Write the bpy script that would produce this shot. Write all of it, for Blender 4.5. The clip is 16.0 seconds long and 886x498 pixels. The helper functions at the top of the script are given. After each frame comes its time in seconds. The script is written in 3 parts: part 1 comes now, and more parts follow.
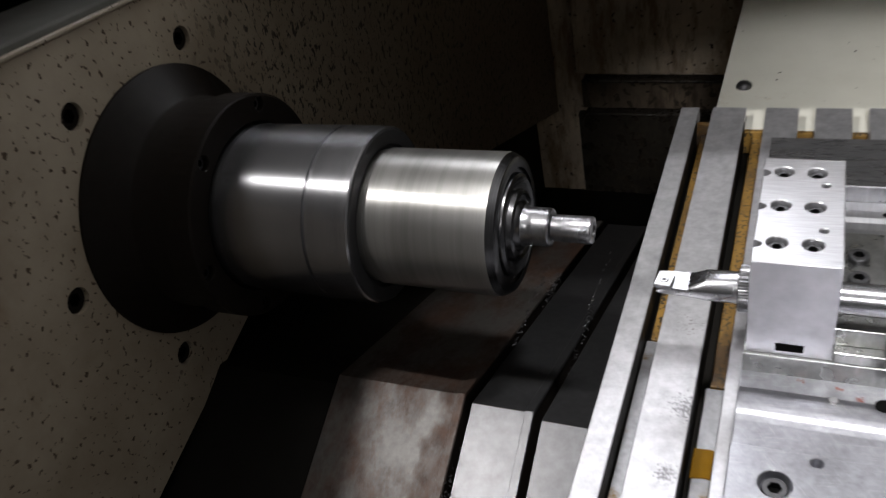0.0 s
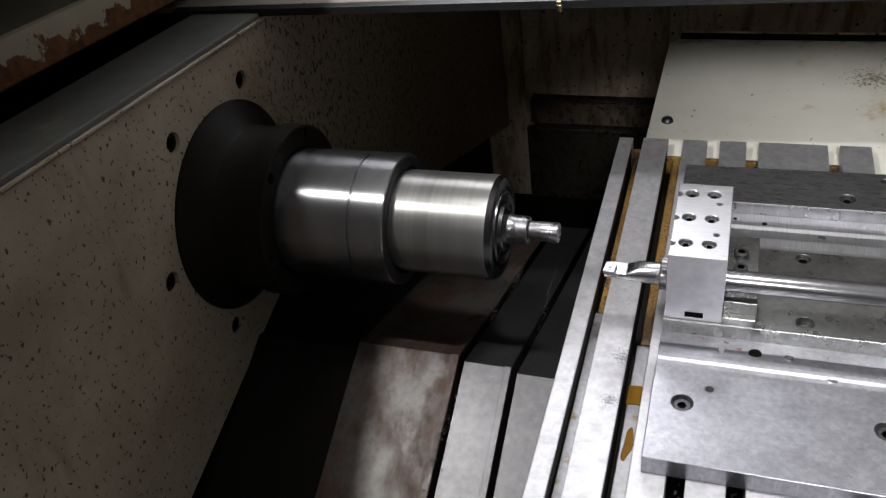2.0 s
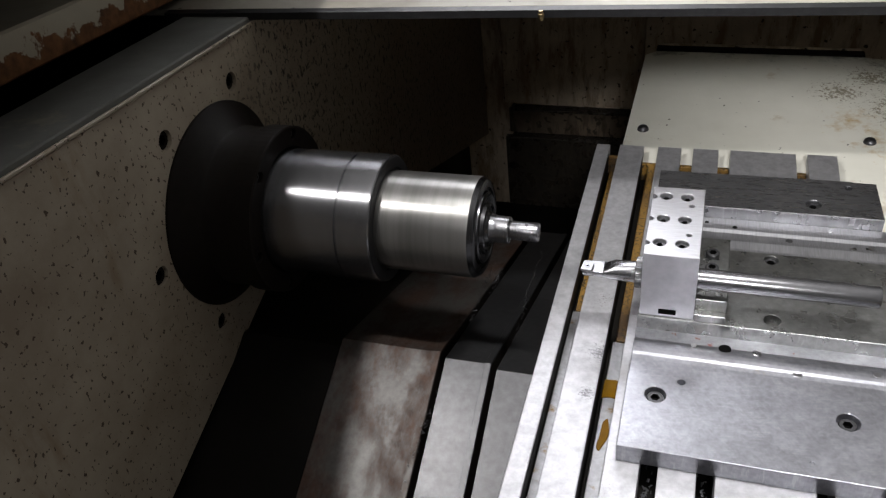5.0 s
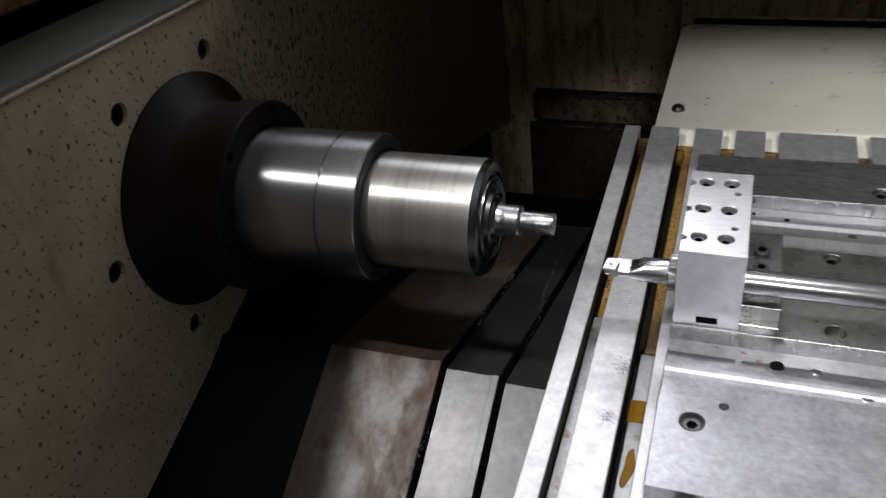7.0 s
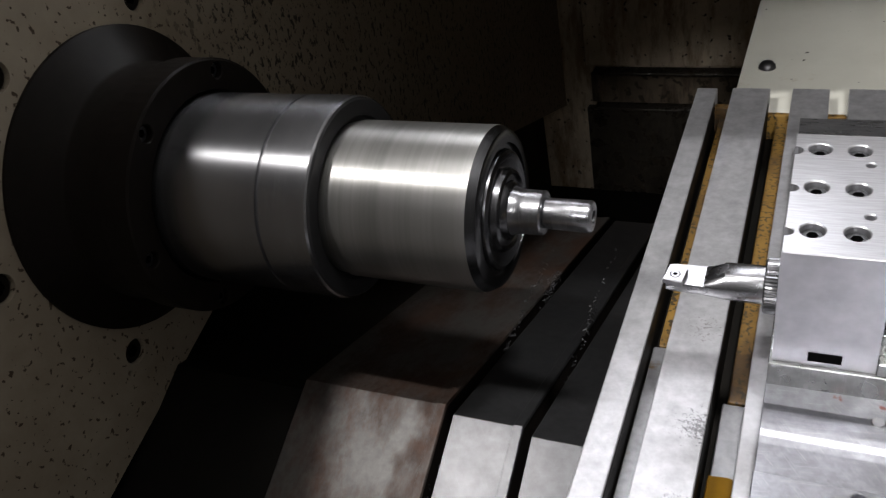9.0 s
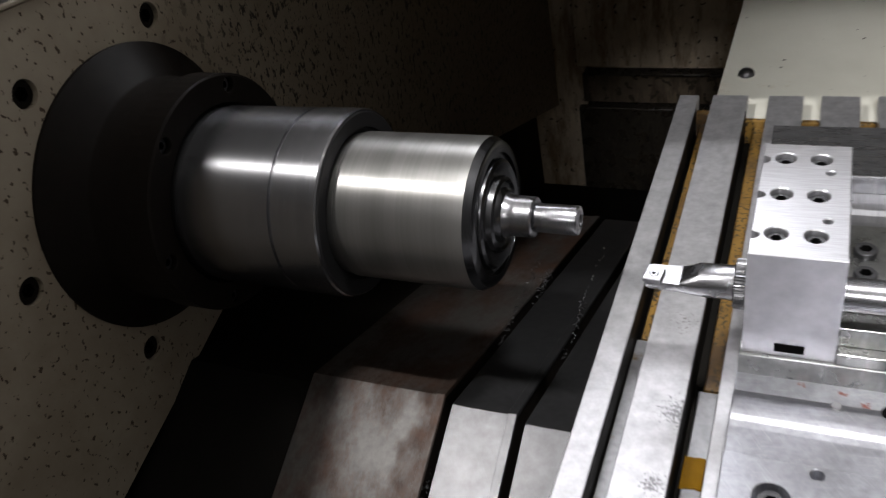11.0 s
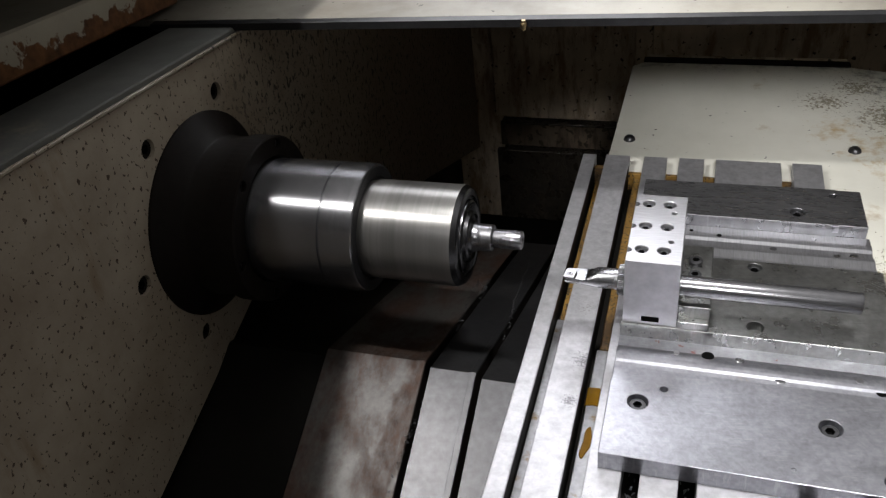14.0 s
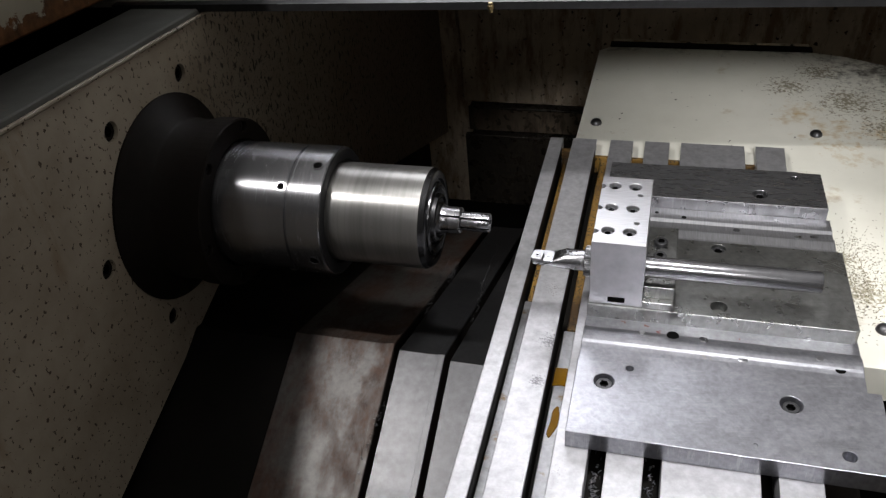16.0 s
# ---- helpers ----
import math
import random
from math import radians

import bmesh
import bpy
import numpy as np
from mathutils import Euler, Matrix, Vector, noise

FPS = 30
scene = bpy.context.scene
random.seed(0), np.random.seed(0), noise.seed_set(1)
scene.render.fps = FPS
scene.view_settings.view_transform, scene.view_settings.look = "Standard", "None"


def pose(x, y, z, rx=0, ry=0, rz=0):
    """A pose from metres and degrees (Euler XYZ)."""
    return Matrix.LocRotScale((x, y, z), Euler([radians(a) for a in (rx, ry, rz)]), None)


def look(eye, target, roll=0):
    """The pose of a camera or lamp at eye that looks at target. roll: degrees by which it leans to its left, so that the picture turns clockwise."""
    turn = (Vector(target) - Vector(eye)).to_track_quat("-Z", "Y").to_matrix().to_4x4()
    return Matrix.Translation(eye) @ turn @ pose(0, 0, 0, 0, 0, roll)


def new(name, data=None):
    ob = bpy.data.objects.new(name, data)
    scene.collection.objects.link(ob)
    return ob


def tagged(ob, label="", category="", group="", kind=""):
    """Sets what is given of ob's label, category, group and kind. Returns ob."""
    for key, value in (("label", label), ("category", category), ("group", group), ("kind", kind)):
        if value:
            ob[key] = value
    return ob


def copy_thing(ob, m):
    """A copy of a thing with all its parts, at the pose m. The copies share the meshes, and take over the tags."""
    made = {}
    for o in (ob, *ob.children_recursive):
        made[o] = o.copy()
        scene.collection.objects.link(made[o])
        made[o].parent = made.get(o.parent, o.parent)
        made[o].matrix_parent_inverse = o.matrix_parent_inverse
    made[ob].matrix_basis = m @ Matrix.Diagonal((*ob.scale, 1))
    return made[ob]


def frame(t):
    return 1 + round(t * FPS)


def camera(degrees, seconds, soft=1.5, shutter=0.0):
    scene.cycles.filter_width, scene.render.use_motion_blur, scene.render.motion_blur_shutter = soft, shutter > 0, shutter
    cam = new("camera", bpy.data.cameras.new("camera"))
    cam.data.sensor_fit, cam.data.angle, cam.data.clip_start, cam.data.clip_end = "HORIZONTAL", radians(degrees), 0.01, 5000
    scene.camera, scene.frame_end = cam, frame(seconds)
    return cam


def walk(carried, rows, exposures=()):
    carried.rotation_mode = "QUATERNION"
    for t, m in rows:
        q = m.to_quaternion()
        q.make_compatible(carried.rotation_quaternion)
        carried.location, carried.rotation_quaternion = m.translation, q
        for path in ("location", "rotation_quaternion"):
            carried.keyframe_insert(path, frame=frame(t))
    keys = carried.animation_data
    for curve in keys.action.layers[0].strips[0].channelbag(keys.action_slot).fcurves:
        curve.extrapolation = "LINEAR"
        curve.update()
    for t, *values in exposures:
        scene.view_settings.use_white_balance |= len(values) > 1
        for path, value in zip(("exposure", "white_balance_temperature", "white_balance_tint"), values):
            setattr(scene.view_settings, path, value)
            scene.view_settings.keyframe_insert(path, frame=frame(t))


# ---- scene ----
cam = camera(56.0, 16.0, soft=1.25, shutter=1.0)
PATH = [
    (0.00, 0.0247, -0.4862, 0.4029, 52.26, 10.38, 20.70),
    (0.50, 0.0316, -0.5430, 0.4500, 52.18, 9.27, 19.48),
    (1.00, 0.0382, -0.6043, 0.4998, 51.84, 8.43, 18.54),
    (1.50, 0.0424, -0.6702, 0.5536, 51.71, 7.53, 17.67),
    (2.00, 0.0448, -0.7055, 0.5772, 51.61, 7.14, 17.35),
    (2.50, 0.0473, -0.7115, 0.5771, 51.38, 6.82, 16.99),
    (3.00, 0.0538, -0.7227, 0.5792, 51.36, 6.53, 16.57),
    (3.50, 0.0540, -0.7322, 0.5828, 51.44, 5.93, 16.06),
    (6.00, 0.0435, -0.7434, 0.5863, 52.58, 5.39, 16.80),
    (6.50, 0.0440, -0.6888, 0.5449, 52.38, 5.54, 17.16),
    (7.00, 0.0364, -0.6211, 0.4909, 52.09, 6.54, 18.32),
    (7.50, 0.0320, -0.5616, 0.4429, 52.19, 7.21, 18.81),
    (8.00, 0.0275, -0.4972, 0.3933, 52.32, 8.19, 19.81),
    (8.50, 0.0177, -0.4455, 0.3525, 52.58, 9.35, 21.08),
    (9.00, 0.0116, -0.4135, 0.3272, 52.75, 10.07, 21.87),
    (9.75, 0.0152, -0.3908, 0.3172, 52.52, 10.98, 22.61),
    (10.50, 0.0250, -0.4105, 0.3383, 52.23, 10.97, 22.28),
    (11.00, 0.0291, -0.4478, 0.3638, 52.30, 10.20, 21.34),
    (11.50, 0.0357, -0.5080, 0.4049, 52.40, 8.95, 19.83),
    (12.00, 0.0401, -0.5725, 0.4529, 52.35, 8.01, 18.77),
    (12.50, 0.0513, -0.6351, 0.5007, 52.10, 6.91, 17.51),
    (13.00, 0.0598, -0.7013, 0.5542, 51.89, 6.16, 16.82),
    (13.50, 0.0664, -0.7112, 0.5617, 52.96, 6.11, 16.92),
    (14.00, 0.0653, -0.7424, 0.5761, 53.37, 5.67, 16.22),
    (14.50, 0.0734, -0.7454, 0.5777, 52.34, 5.52, 16.34),
    (15.00, 0.0805, -0.7476, 0.5832, 51.98, 5.16, 15.75),
    (15.50, 0.0745, -0.7471, 0.5763, 52.27, 4.79, 15.00),
    (16.00, 0.0673, -0.7468, 0.5731, 52.29, 4.60, 14.35),
]
walk(cam, [(t, pose(*p)) for t, *p in PATH], [(0.0, 0.2), (1.0, 0.17), (2.0, 0.06), (3.5, 0.02), (6.0, 0.02), (7.0, 0.08), (8.5, 0.12), (11.0, 0.16), (12.0, 0.14), (13.0, 0.04), (14.5, -0.02), (16.0, -0.05)])

# ---- world and light ----
Y0, Z0 = 0.0688, -0.0380            # spindle axis
WALL_X = -0.5695                    # face of the headstock
TABLE_Z = -0.1275                   # top of the slotted table

world = bpy.data.worlds.new("workshop")
scene.world = world
world.use_nodes = True
wn = world.node_tree.nodes
wl = world.node_tree.links
bg = wn["Background"]
tc = wn.new("ShaderNodeTexCoord")
sep = wn.new("ShaderNodeSeparateXYZ")
wramp = wn.new("ShaderNodeValToRGB")
wl.new(tc.outputs["Generated"], sep.inputs[0])
wl.new(sep.outputs["Z"], wramp.inputs[0])
# dim walls of the workshop all round, a bright ceiling overhead
wramp.color_ramp.elements.new(0.5)
for e, (p, v) in zip(wramp.color_ramp.elements, ((0.0, 0.13), (0.58, 0.18), (0.84, 1.0))):
    e.position, e.color = p, (v, v * 0.975, v * 0.95, 1)
wl.new(wramp.outputs[0], bg.inputs[0])
bg.inputs[1].default_value = 0.50

def area_lamp(name, eye, target, size, watts, colour, long=0.0):
    d = bpy.data.lights.new(name, "AREA")
    d.shape, d.size, d.energy, d.color = "RECTANGLE" if long else "DISK", size, watts, colour
    d.size_y = long or size
    ob = new(name, d)
    ob.matrix_world = look(eye, target)
    return ob

area_lamp("workshop_lamp", (-0.752, -0.44, 1.25), (-0.2, 0.05, -0.1), 0.042, 16.5, (1.0, 0.975, 0.955))
area_lamp("ceiling_lamp", (-0.50, 1.95, 1.46), (0.0, -0.2, -0.1), 1.00, 31.0, (0.95, 0.955, 1.0), 1.2)
# unseen spot beams, added to brighten the table and the white cover
for eye, aim, watts, cone, soft in (((0.45, -1.55, 1.30), (0.24, 0.40, -0.12), 195.0, 16, 0.25),
                              ((0.45, -1.60, 1.43), (0.24, 0.38, -0.12), 90.0, 16, 0.45),
                              ((0.22, -0.06, 1.72), (0.07, 0.02, -0.10), 138.0, 26.5, 0.12)):
    beam = bpy.data.lights.new("fill_beam", "SPOT")
    beam.energy, beam.color, beam.shadow_soft_size = watts, (1.0, 0.985, 0.985), soft
    beam.spot_size, beam.spot_blend = radians(cone), 0.5
    new("fill_beam", beam).matrix_world = look(eye, aim)

# ---- materials ----
def nodes_of(name):
    m = bpy.data.materials.new(name)
    m.use_nodes = True
    nt = m.node_tree
    return m, nt, nt.nodes["Principled BSDF"]


def tex_noise(nt, scale, detail=4.0, stretch=(1, 1, 1), rough=0.6, coord="Object", rot=0.0):
    t = nt.nodes.new("ShaderNodeTexCoord")
    mp = nt.nodes.new("ShaderNodeMapping")
    mp.inputs["Scale"].default_value = stretch
    nz = nt.nodes.new("ShaderNodeTexNoise")
    nz.inputs["Scale"].default_value, nz.inputs["Detail"].default_value = scale, detail
    nz.inputs["Roughness"].default_value = rough
    src = t.outputs[coord]
    if rot:
        turn = nt.nodes.new("ShaderNodeMapping")
        turn.inputs["Rotation"].default_value = (0, 0, rot)
        nt.links.new(src, turn.inputs[0])
        src = turn.outputs[0]
    nt.links.new(src, mp.inputs[0])
    nt.links.new(mp.outputs[0], nz.inputs["Vector"])
    return nz.outputs["Fac"]


def ramp(nt, fac, stops):
    r = nt.nodes.new("ShaderNodeValToRGB")
    while len(r.color_ramp.elements) < len(stops):
        r.color_ramp.elements.new(0.5)
    for e, (p, c) in zip(r.color_ramp.elements, stops):
        e.position = p
        e.color = (*c, 1) if len(c) == 3 else c
    nt.links.new(fac, r.inputs[0])
    return r.outputs[0]


def grey(v):
    return (v, v, v)


def mix(nt, fac, a, b):
    m = nt.nodes.new("ShaderNodeMix")
    m.data_type = "RGBA"
    nt.links.new(fac, m.inputs[0])
    for sock, v in ((m.inputs[6], a), (m.inputs[7], b)):
        if isinstance(v, tuple):
            sock.default_value = (*v, 1)
        else:
            nt.links.new(v, sock)
    return m.outputs[2]


def bump(nt, bsdf, fac, strength, dist):
    b = nt.nodes.new("ShaderNodeBump")
    b.inputs["Strength"].default_value, b.inputs["Distance"].default_value = strength, dist
    nt.links.new(fac, b.inputs["Height"])
    nt.links.new(b.outputs[0], bsdf.inputs["Normal"])


def steel(name, base, rough, spread=0.12, grain=(1, 1, 1), grain_scale=300, metal=1.0, stain=(0.10, 0.075, 0.05), stain_at=0.66, bump_d=0.00008, tint=(1, 1, 1.05), blotch=(0.84, 1.0), scratch=0.0, fine_lo=0.66, band=0.0):
    """Worked steel: grain along one way, blotches, a few stains."""
    m, nt, b = nodes_of(name)
    g = tex_noise(nt, grain_scale, 3, grain)
    big = tex_noise(nt, 7, 3, (1, 1, 1), 0.55)
    lo, hi = (tuple(base * k * t for t in tint) for k in blotch)
    col = ramp(nt, big, [(0.3, lo), (0.7, hi)])
    fine = ramp(nt, g, [(0.25, grey(fine_lo)), (0.75, grey(1.0))])
    mul = nt.nodes.new("ShaderNodeMix")
    mul.data_type, mul.blend_type = "RGBA", "MULTIPLY"
    mul.inputs[0].default_value = 1.0
    nt.links.new(col, mul.inputs[6])
    nt.links.new(fine, mul.inputs[7])
    if band:
        # bands of handling marks round the axis
        ring = ramp(nt, tex_noise(nt, 26, 4, (1, 0.04, 0.04), 0.6), [(0.40, grey(1.0)), (0.62, grey(1.0 - band))])
        more = nt.nodes.new("ShaderNodeMix")
        more.data_type, more.blend_type = "RGBA", "MULTIPLY"
        more.inputs[0].default_value = 1.0
        nt.links.new(mul.outputs[2], more.inputs[6])
        nt.links.new(ring, more.inputs[7])
        mul = more
    spots = ramp(nt, tex_noise(nt, 32, 5, (1, 1, 1), 0.7), [(stain_at, grey(0)), (stain_at + 0.12, grey(1))])
    skin = mix(nt, spots, mul.outputs[2], stain)
    rr = ramp(nt, tex_noise(nt, 40, 5, grain), [(0.3, grey(rough - spread / 2)), (0.7, grey(rough + spread / 2))])
    if scratch:
        # hairline scratches in two directions
        for k, a in enumerate((1.15, -0.95, 1.75)):
            hair = ramp(nt, tex_noise(nt, 16 + 5 * k, 2, (42, 1.0, 1), 0.5, rot=a), [(0.66, grey(0)), (0.70, grey(scratch))])
            rr = mix(nt, hair, rr, grey(rough + 0.16) if k else grey(rough + 0.10))
            thin = ramp(nt, tex_noise(nt, 30 + 9 * k, 2, (60, 1.0, 1), 0.5, rot=a + 0.3), [(0.63, grey(0)), (0.67, grey(scratch * 0.20))])
            skin = mix(nt, thin, skin, grey(min(0.75, base * 1.7)) if k < 2 else grey(base * 0.45))
    nt.links.new(skin, b.inputs["Base Color"])
    nt.links.new(rr, b.inputs["Roughness"])
    b.inputs["Metallic"].default_value = metal
    bump(nt, b, g, 0.5, bump_d)
    return m


def turned(m, aniso=0.8):
    """Tool marks run round the x axis, so the gloss spreads along it."""
    nt = m.node_tree
    b = nt.nodes["Principled BSDF"]
    tg = nt.nodes.new("ShaderNodeTangent")
    tg.direction_type, tg.axis = "RADIAL", "X"
    nt.links.new(tg.outputs[0], b.inputs["Tangent"])
    b.inputs["Anisotropic"].default_value, b.inputs["Anisotropic Rotation"].default_value = aniso, 0.25
    return m


TURNED = turned(steel("turned_steel", 0.36, 0.25, 0.06, (50, 1, 1), 9, metal=0.95, stain_at=0.74, bump_d=0.000025, fine_lo=0.84, band=0.12))
GROUND = steel("ground_steel", 0.54, 0.36, 0.12, (1, 14, 1), 40, stain_at=0.80, metal=0.82)
PLATE = steel("worn_plate_steel", 0.46, 0.33, 0.08, (1, 1, 1), 160, stain_at=0.74, stain=(0.20, 0.18, 0.15), metal=0.94, scratch=0.8, blotch=(0.72, 1.0), tint=(1, 1.01, 1.10))
PLATE_MID = steel("oily_plate_steel", 0.30, 0.31, 0.16, (1, 1, 1), 120, stain_at=0.76, metal=0.92, scratch=0.7, blotch=(0.6, 1.0), tint=(1, 1.01, 0.99))
PLATE_STEP = steel("stepped_plate_steel", 0.36, 0.40, 0.08, (12, 1, 1), 40, stain_at=0.76, stain=(0.18, 0.16, 0.13), metal=0.9)
PLATE_DARK = steel("dark_plate_steel", 0.24, 0.30, 0.16, (1, 6, 1), 60, stain_at=0.78, metal=0.9, scratch=0.7)
TABLE = steel("table_steel", 0.54, 0.45, 0.07, (1, 1, 1), 90, stain_at=0.70, stain=(0.24, 0.22, 0.19), metal=0.75, scratch=0.3, blotch=(0.92, 1.0))
COVER = steel("way_cover_steel", 0.070, 0.36, 0.05, (1, 1, 1), 90, metal=0.8, stain_at=0.72, blotch=(0.90, 1.0), scratch=0.35)
BAR = steel("boring_bar_steel", 0.23, 0.24, 0.06, (1, 1, 1), 200, stain_at=0.85, metal=0.9, blotch=(0.92, 1.0))
BRIGHT = steel("bright_steel", 0.45, 0.28, 0.1, (1, 1, 1), 120, stain_at=0.85)
BLACK_IRON = steel("blackened_iron", 0.0092, 0.52, 0.15, (1, 1, 1), 90, metal=0.0, stain=(0.014, 0.010, 0.008), tint=(1.3, 1.0, 0.82))
BLACK_IRON.node_tree.nodes["Principled BSDF"].inputs["Specular IOR Level"].default_value = 0.13
SOCKET = steel("screw_black_steel", 0.12, 0.40, 0.1, (1, 1, 1), 200, metal=0.9, stain_at=0.8)
SOCKET_OILY = steel("oily_black_steel", 0.05, 0.42, 0.1, (1, 1, 1), 120, metal=0.7, stain_at=0.8)
SCREW_STEEL = steel("screw_steel", 0.11, 0.36, 0.1, (1, 1, 1), 200, metal=0.9, stain_at=0.7)

m, nt, b = nodes_of("rusty_cover_steel")
COVER_RUST = m
rf = tex_noise(nt, 13, 10, (1.5, 0.7, 0.7), 0.76)
base = ramp(nt, tex_noise(nt, 120, 4), [(0.3, (0.040, 0.037, 0.035)), (0.7, (0.062, 0.058, 0.054))])
rust = ramp(nt, tex_noise(nt, 70, 6), [(0.3, (0.026, 0.0125, 0.0075)), (0.7, (0.060, 0.031, 0.020))])
msk = ramp(nt, rf, [(0.43, grey(0)), (0.60, grey(1))])
nt.links.new(mix(nt, msk, base, rust), b.inputs["Base Color"])
nt.links.new(ramp(nt, msk, [(0.0, grey(0.42)), (1.0, grey(0.7))]), b.inputs["Roughness"])
b.inputs["Metallic"].default_value = 0.3
bump(nt, b, rf, 0.4, 0.0004)


def paint(name, base, dark, rough, spots=0.0, spot_scale=55, spot_col=(0.03, 0.022, 0.015), splash=None, stain=(0.25, 0.17, 0.07), stain_at=0.62, streak=(1, 1, 0.25)):
    """Old enamel with oil stains and specks."""
    m, nt, b = nodes_of(name)
    big = tex_noise(nt, 5, 7, (1, 1, 1), 0.65)
    col = ramp(nt, big, [(0.3, dark), (0.65, base)])
    st = ramp(nt, tex_noise(nt, 7, 9, streak, 0.7), [(stain_at, grey(0)), (stain_at + 0.14, grey(1))])
    col = mix(nt, st, col, stain)
    if spots:
        sp = ramp(nt, tex_noise(nt, spot_scale, 3, (1, 1, 0.85), 0.45), [(spots, grey(0)), (spots + 0.03, grey(1))])
        col = mix(nt, sp, col, spot_col)
    if splash:
        # coolant splashes thicken beyond a line across the wall
        tc = nt.nodes.new("ShaderNodeTexCoord")
        sx = nt.nodes.new("ShaderNodeSeparateXYZ")
        nt.links.new(tc.outputs["Object"], sx.inputs[0])
        where = nt.nodes.new("ShaderNodeMapRange")
        where.inputs["From Min"].default_value, where.inputs["From Max"].default_value = splash
        nt.links.new(sx.outputs["Y"], where.inputs[0])
        drops = ramp(nt, tex_noise(nt, 100, 5, (1, 1.1, 0.72), 0.64), [(0.552, grey(0)), (0.597, grey(1))])
        both = nt.nodes.new("ShaderNodeMath")
        both.operation = "MULTIPLY"
        nt.links.new(where.outputs[0], both.inputs[0])
        nt.links.new(drops, both.inputs[1])
        # browner towards the back: grime, with the shade under the deck painted in
        film = nt.nodes.new("ShaderNodeMapRange")
        film.inputs["From Min"].default_value, film.inputs["From Max"].default_value = splash[0], splash[1] + 0.5
        nt.links.new(sx.outputs["Y"], film.inputs[0])
        oily = nt.nodes.new("ShaderNodeMath")
        oily.operation = "MULTIPLY"
        nt.links.new(film.outputs[0], oily.inputs[0])
        nt.links.new(ramp(nt, tex_noise(nt, 6, 6, (1, 1, 0.3)), [(0.2, grey(0.6)), (0.6, grey(1))]), oily.inputs[1])
        col = mix(nt, oily.outputs[0], col, (0.20, 0.16, 0.115))
        col = mix(nt, both.outputs[0], col, (0.035, 0.028, 0.02))
    nt.links.new(col, b.inputs["Base Color"])
    nt.links.new(ramp(nt, big, [(0.3, grey(rough + 0.15)), (0.7, grey(rough))]), b.inputs["Roughness"])
    bump(nt, b, tex_noise(nt, 220, 3), 0.25, 0.0004)
    return m


CREAM = paint("cream_enamel", (0.42, 0.365, 0.285), (0.25, 0.20, 0.145), 0.42, 0.632, spot_scale=165, spot_col=(0.065, 0.042, 0.024), splash=(0.13, 0.27), stain=(0.21, 0.135, 0.07), stain_at=0.57)
WHITE = paint("white_enamel", (0.70, 0.69, 0.62), (0.60, 0.59, 0.52), 0.42, 0.72, spot_scale=90, stain=(0.36, 0.26, 0.13), stain_at=0.59, streak=(1, 1, 1))


def blotch(m, places, scale, at, colour, sharp=0.05, z=-0.14):
    """Dirt, in places with painted shade, round given places (x, y, radius), broken up by noise."""
    nt = m.node_tree
    b = nt.nodes["Principled BSDF"]
    col = b.inputs["Base Color"].links[0].from_socket
    co = nt.nodes.new("ShaderNodeTexCoord")
    grain = tex_noise(nt, scale, 7, (1, 1, 1), 0.7)
    for x, y, r in places:
        d = nt.nodes.new("ShaderNodeVectorMath")
        d.operation = "DISTANCE"
        nt.links.new(co.outputs["Object"], d.inputs[0])
        d.inputs[1].default_value = (x, y, z)
        near = nt.nodes.new("ShaderNodeMapRange")
        for k, v in (("From Min", 0.0), ("From Max", r), ("To Min", 0.16), ("To Max", -0.30)):
            near.inputs[k].default_value = v
        nt.links.new(d.outputs["Value"], near.inputs[0])
        add = nt.nodes.new("ShaderNodeMath")
        nt.links.new(near.outputs[0], add.inputs[0])
        nt.links.new(grain, add.inputs[1])
        col = mix(nt, ramp(nt, add.outputs[0], [(at, grey(0)), (at + sharp, grey(0.85))]), col, colour)
    nt.links.new(col, b.inputs["Base Color"])


blotch(WHITE, [(0.330, 0.529, 0.144), (0.278, 0.587, 0.126), (0.412, 0.538, 0.162), (0.345, 0.455, 0.090)], 42, 0.53, (0.46, 0.33, 0.15), 0.24)
blotch(WHITE, [(0.364, 0.637, 0.180), (0.421, 0.554, 0.162), (0.268, 0.687, 0.126), (0.478, 0.621, 0.216), (0.325, 0.745, 0.126)], 190, 0.575, (0.17, 0.14, 0.08))
# rear edge: grime, with the deck's soft shadow painted in
blotch(WHITE, [(-0.019, 0.845, 0.12), (0.077, 0.836, 0.11), (0.163, 0.849, 0.14), (0.258, 0.841, 0.12), (0.335, 0.836, 0.13)], 45, 0.52, (0.05, 0.04, 0.03), 0.25)
# rear right corner: black grime and a slanting shadow in one dark colour
blotch(WHITE, [(0.440, 0.770, 0.200), (0.560, 0.700, 0.260)], 60, 0.46, (0.04, 0.032, 0.022), 0.2)
blotch(TABLE, [(-0.040, -0.035, 0.045), (-0.046, -0.10, 0.03)], 330, 0.55, (0.13, 0.13, 0.135), 0.1, TABLE_Z)
blotch(TABLE, [(-0.05, 0.06, 0.10), (-0.02, -0.22, 0.10), (-0.06, -0.30, 0.10)], 500, 0.70, (0.10, 0.08, 0.06), 0.05, TABLE_Z)
blotch(PLATE, [(0.041, -0.008, 0.013), (0.066, -0.010, 0.011), (0.171, -0.016, 0.010), (0.081, -0.018, 0.010)], 150, 0.58, (0.22, 0.05, 0.025), 0.08, -0.1087)
blotch(PLATE, [(0.132, -0.052, 0.03)], 60, 0.58, (0.40, 0.34, 0.22), 0.2, -0.107)
blotch(WHITE, [(0.328, 0.13, 0.11), (0.308, 0.20, 0.06)], 220, 0.58, (0.22, 0.19, 0.11))
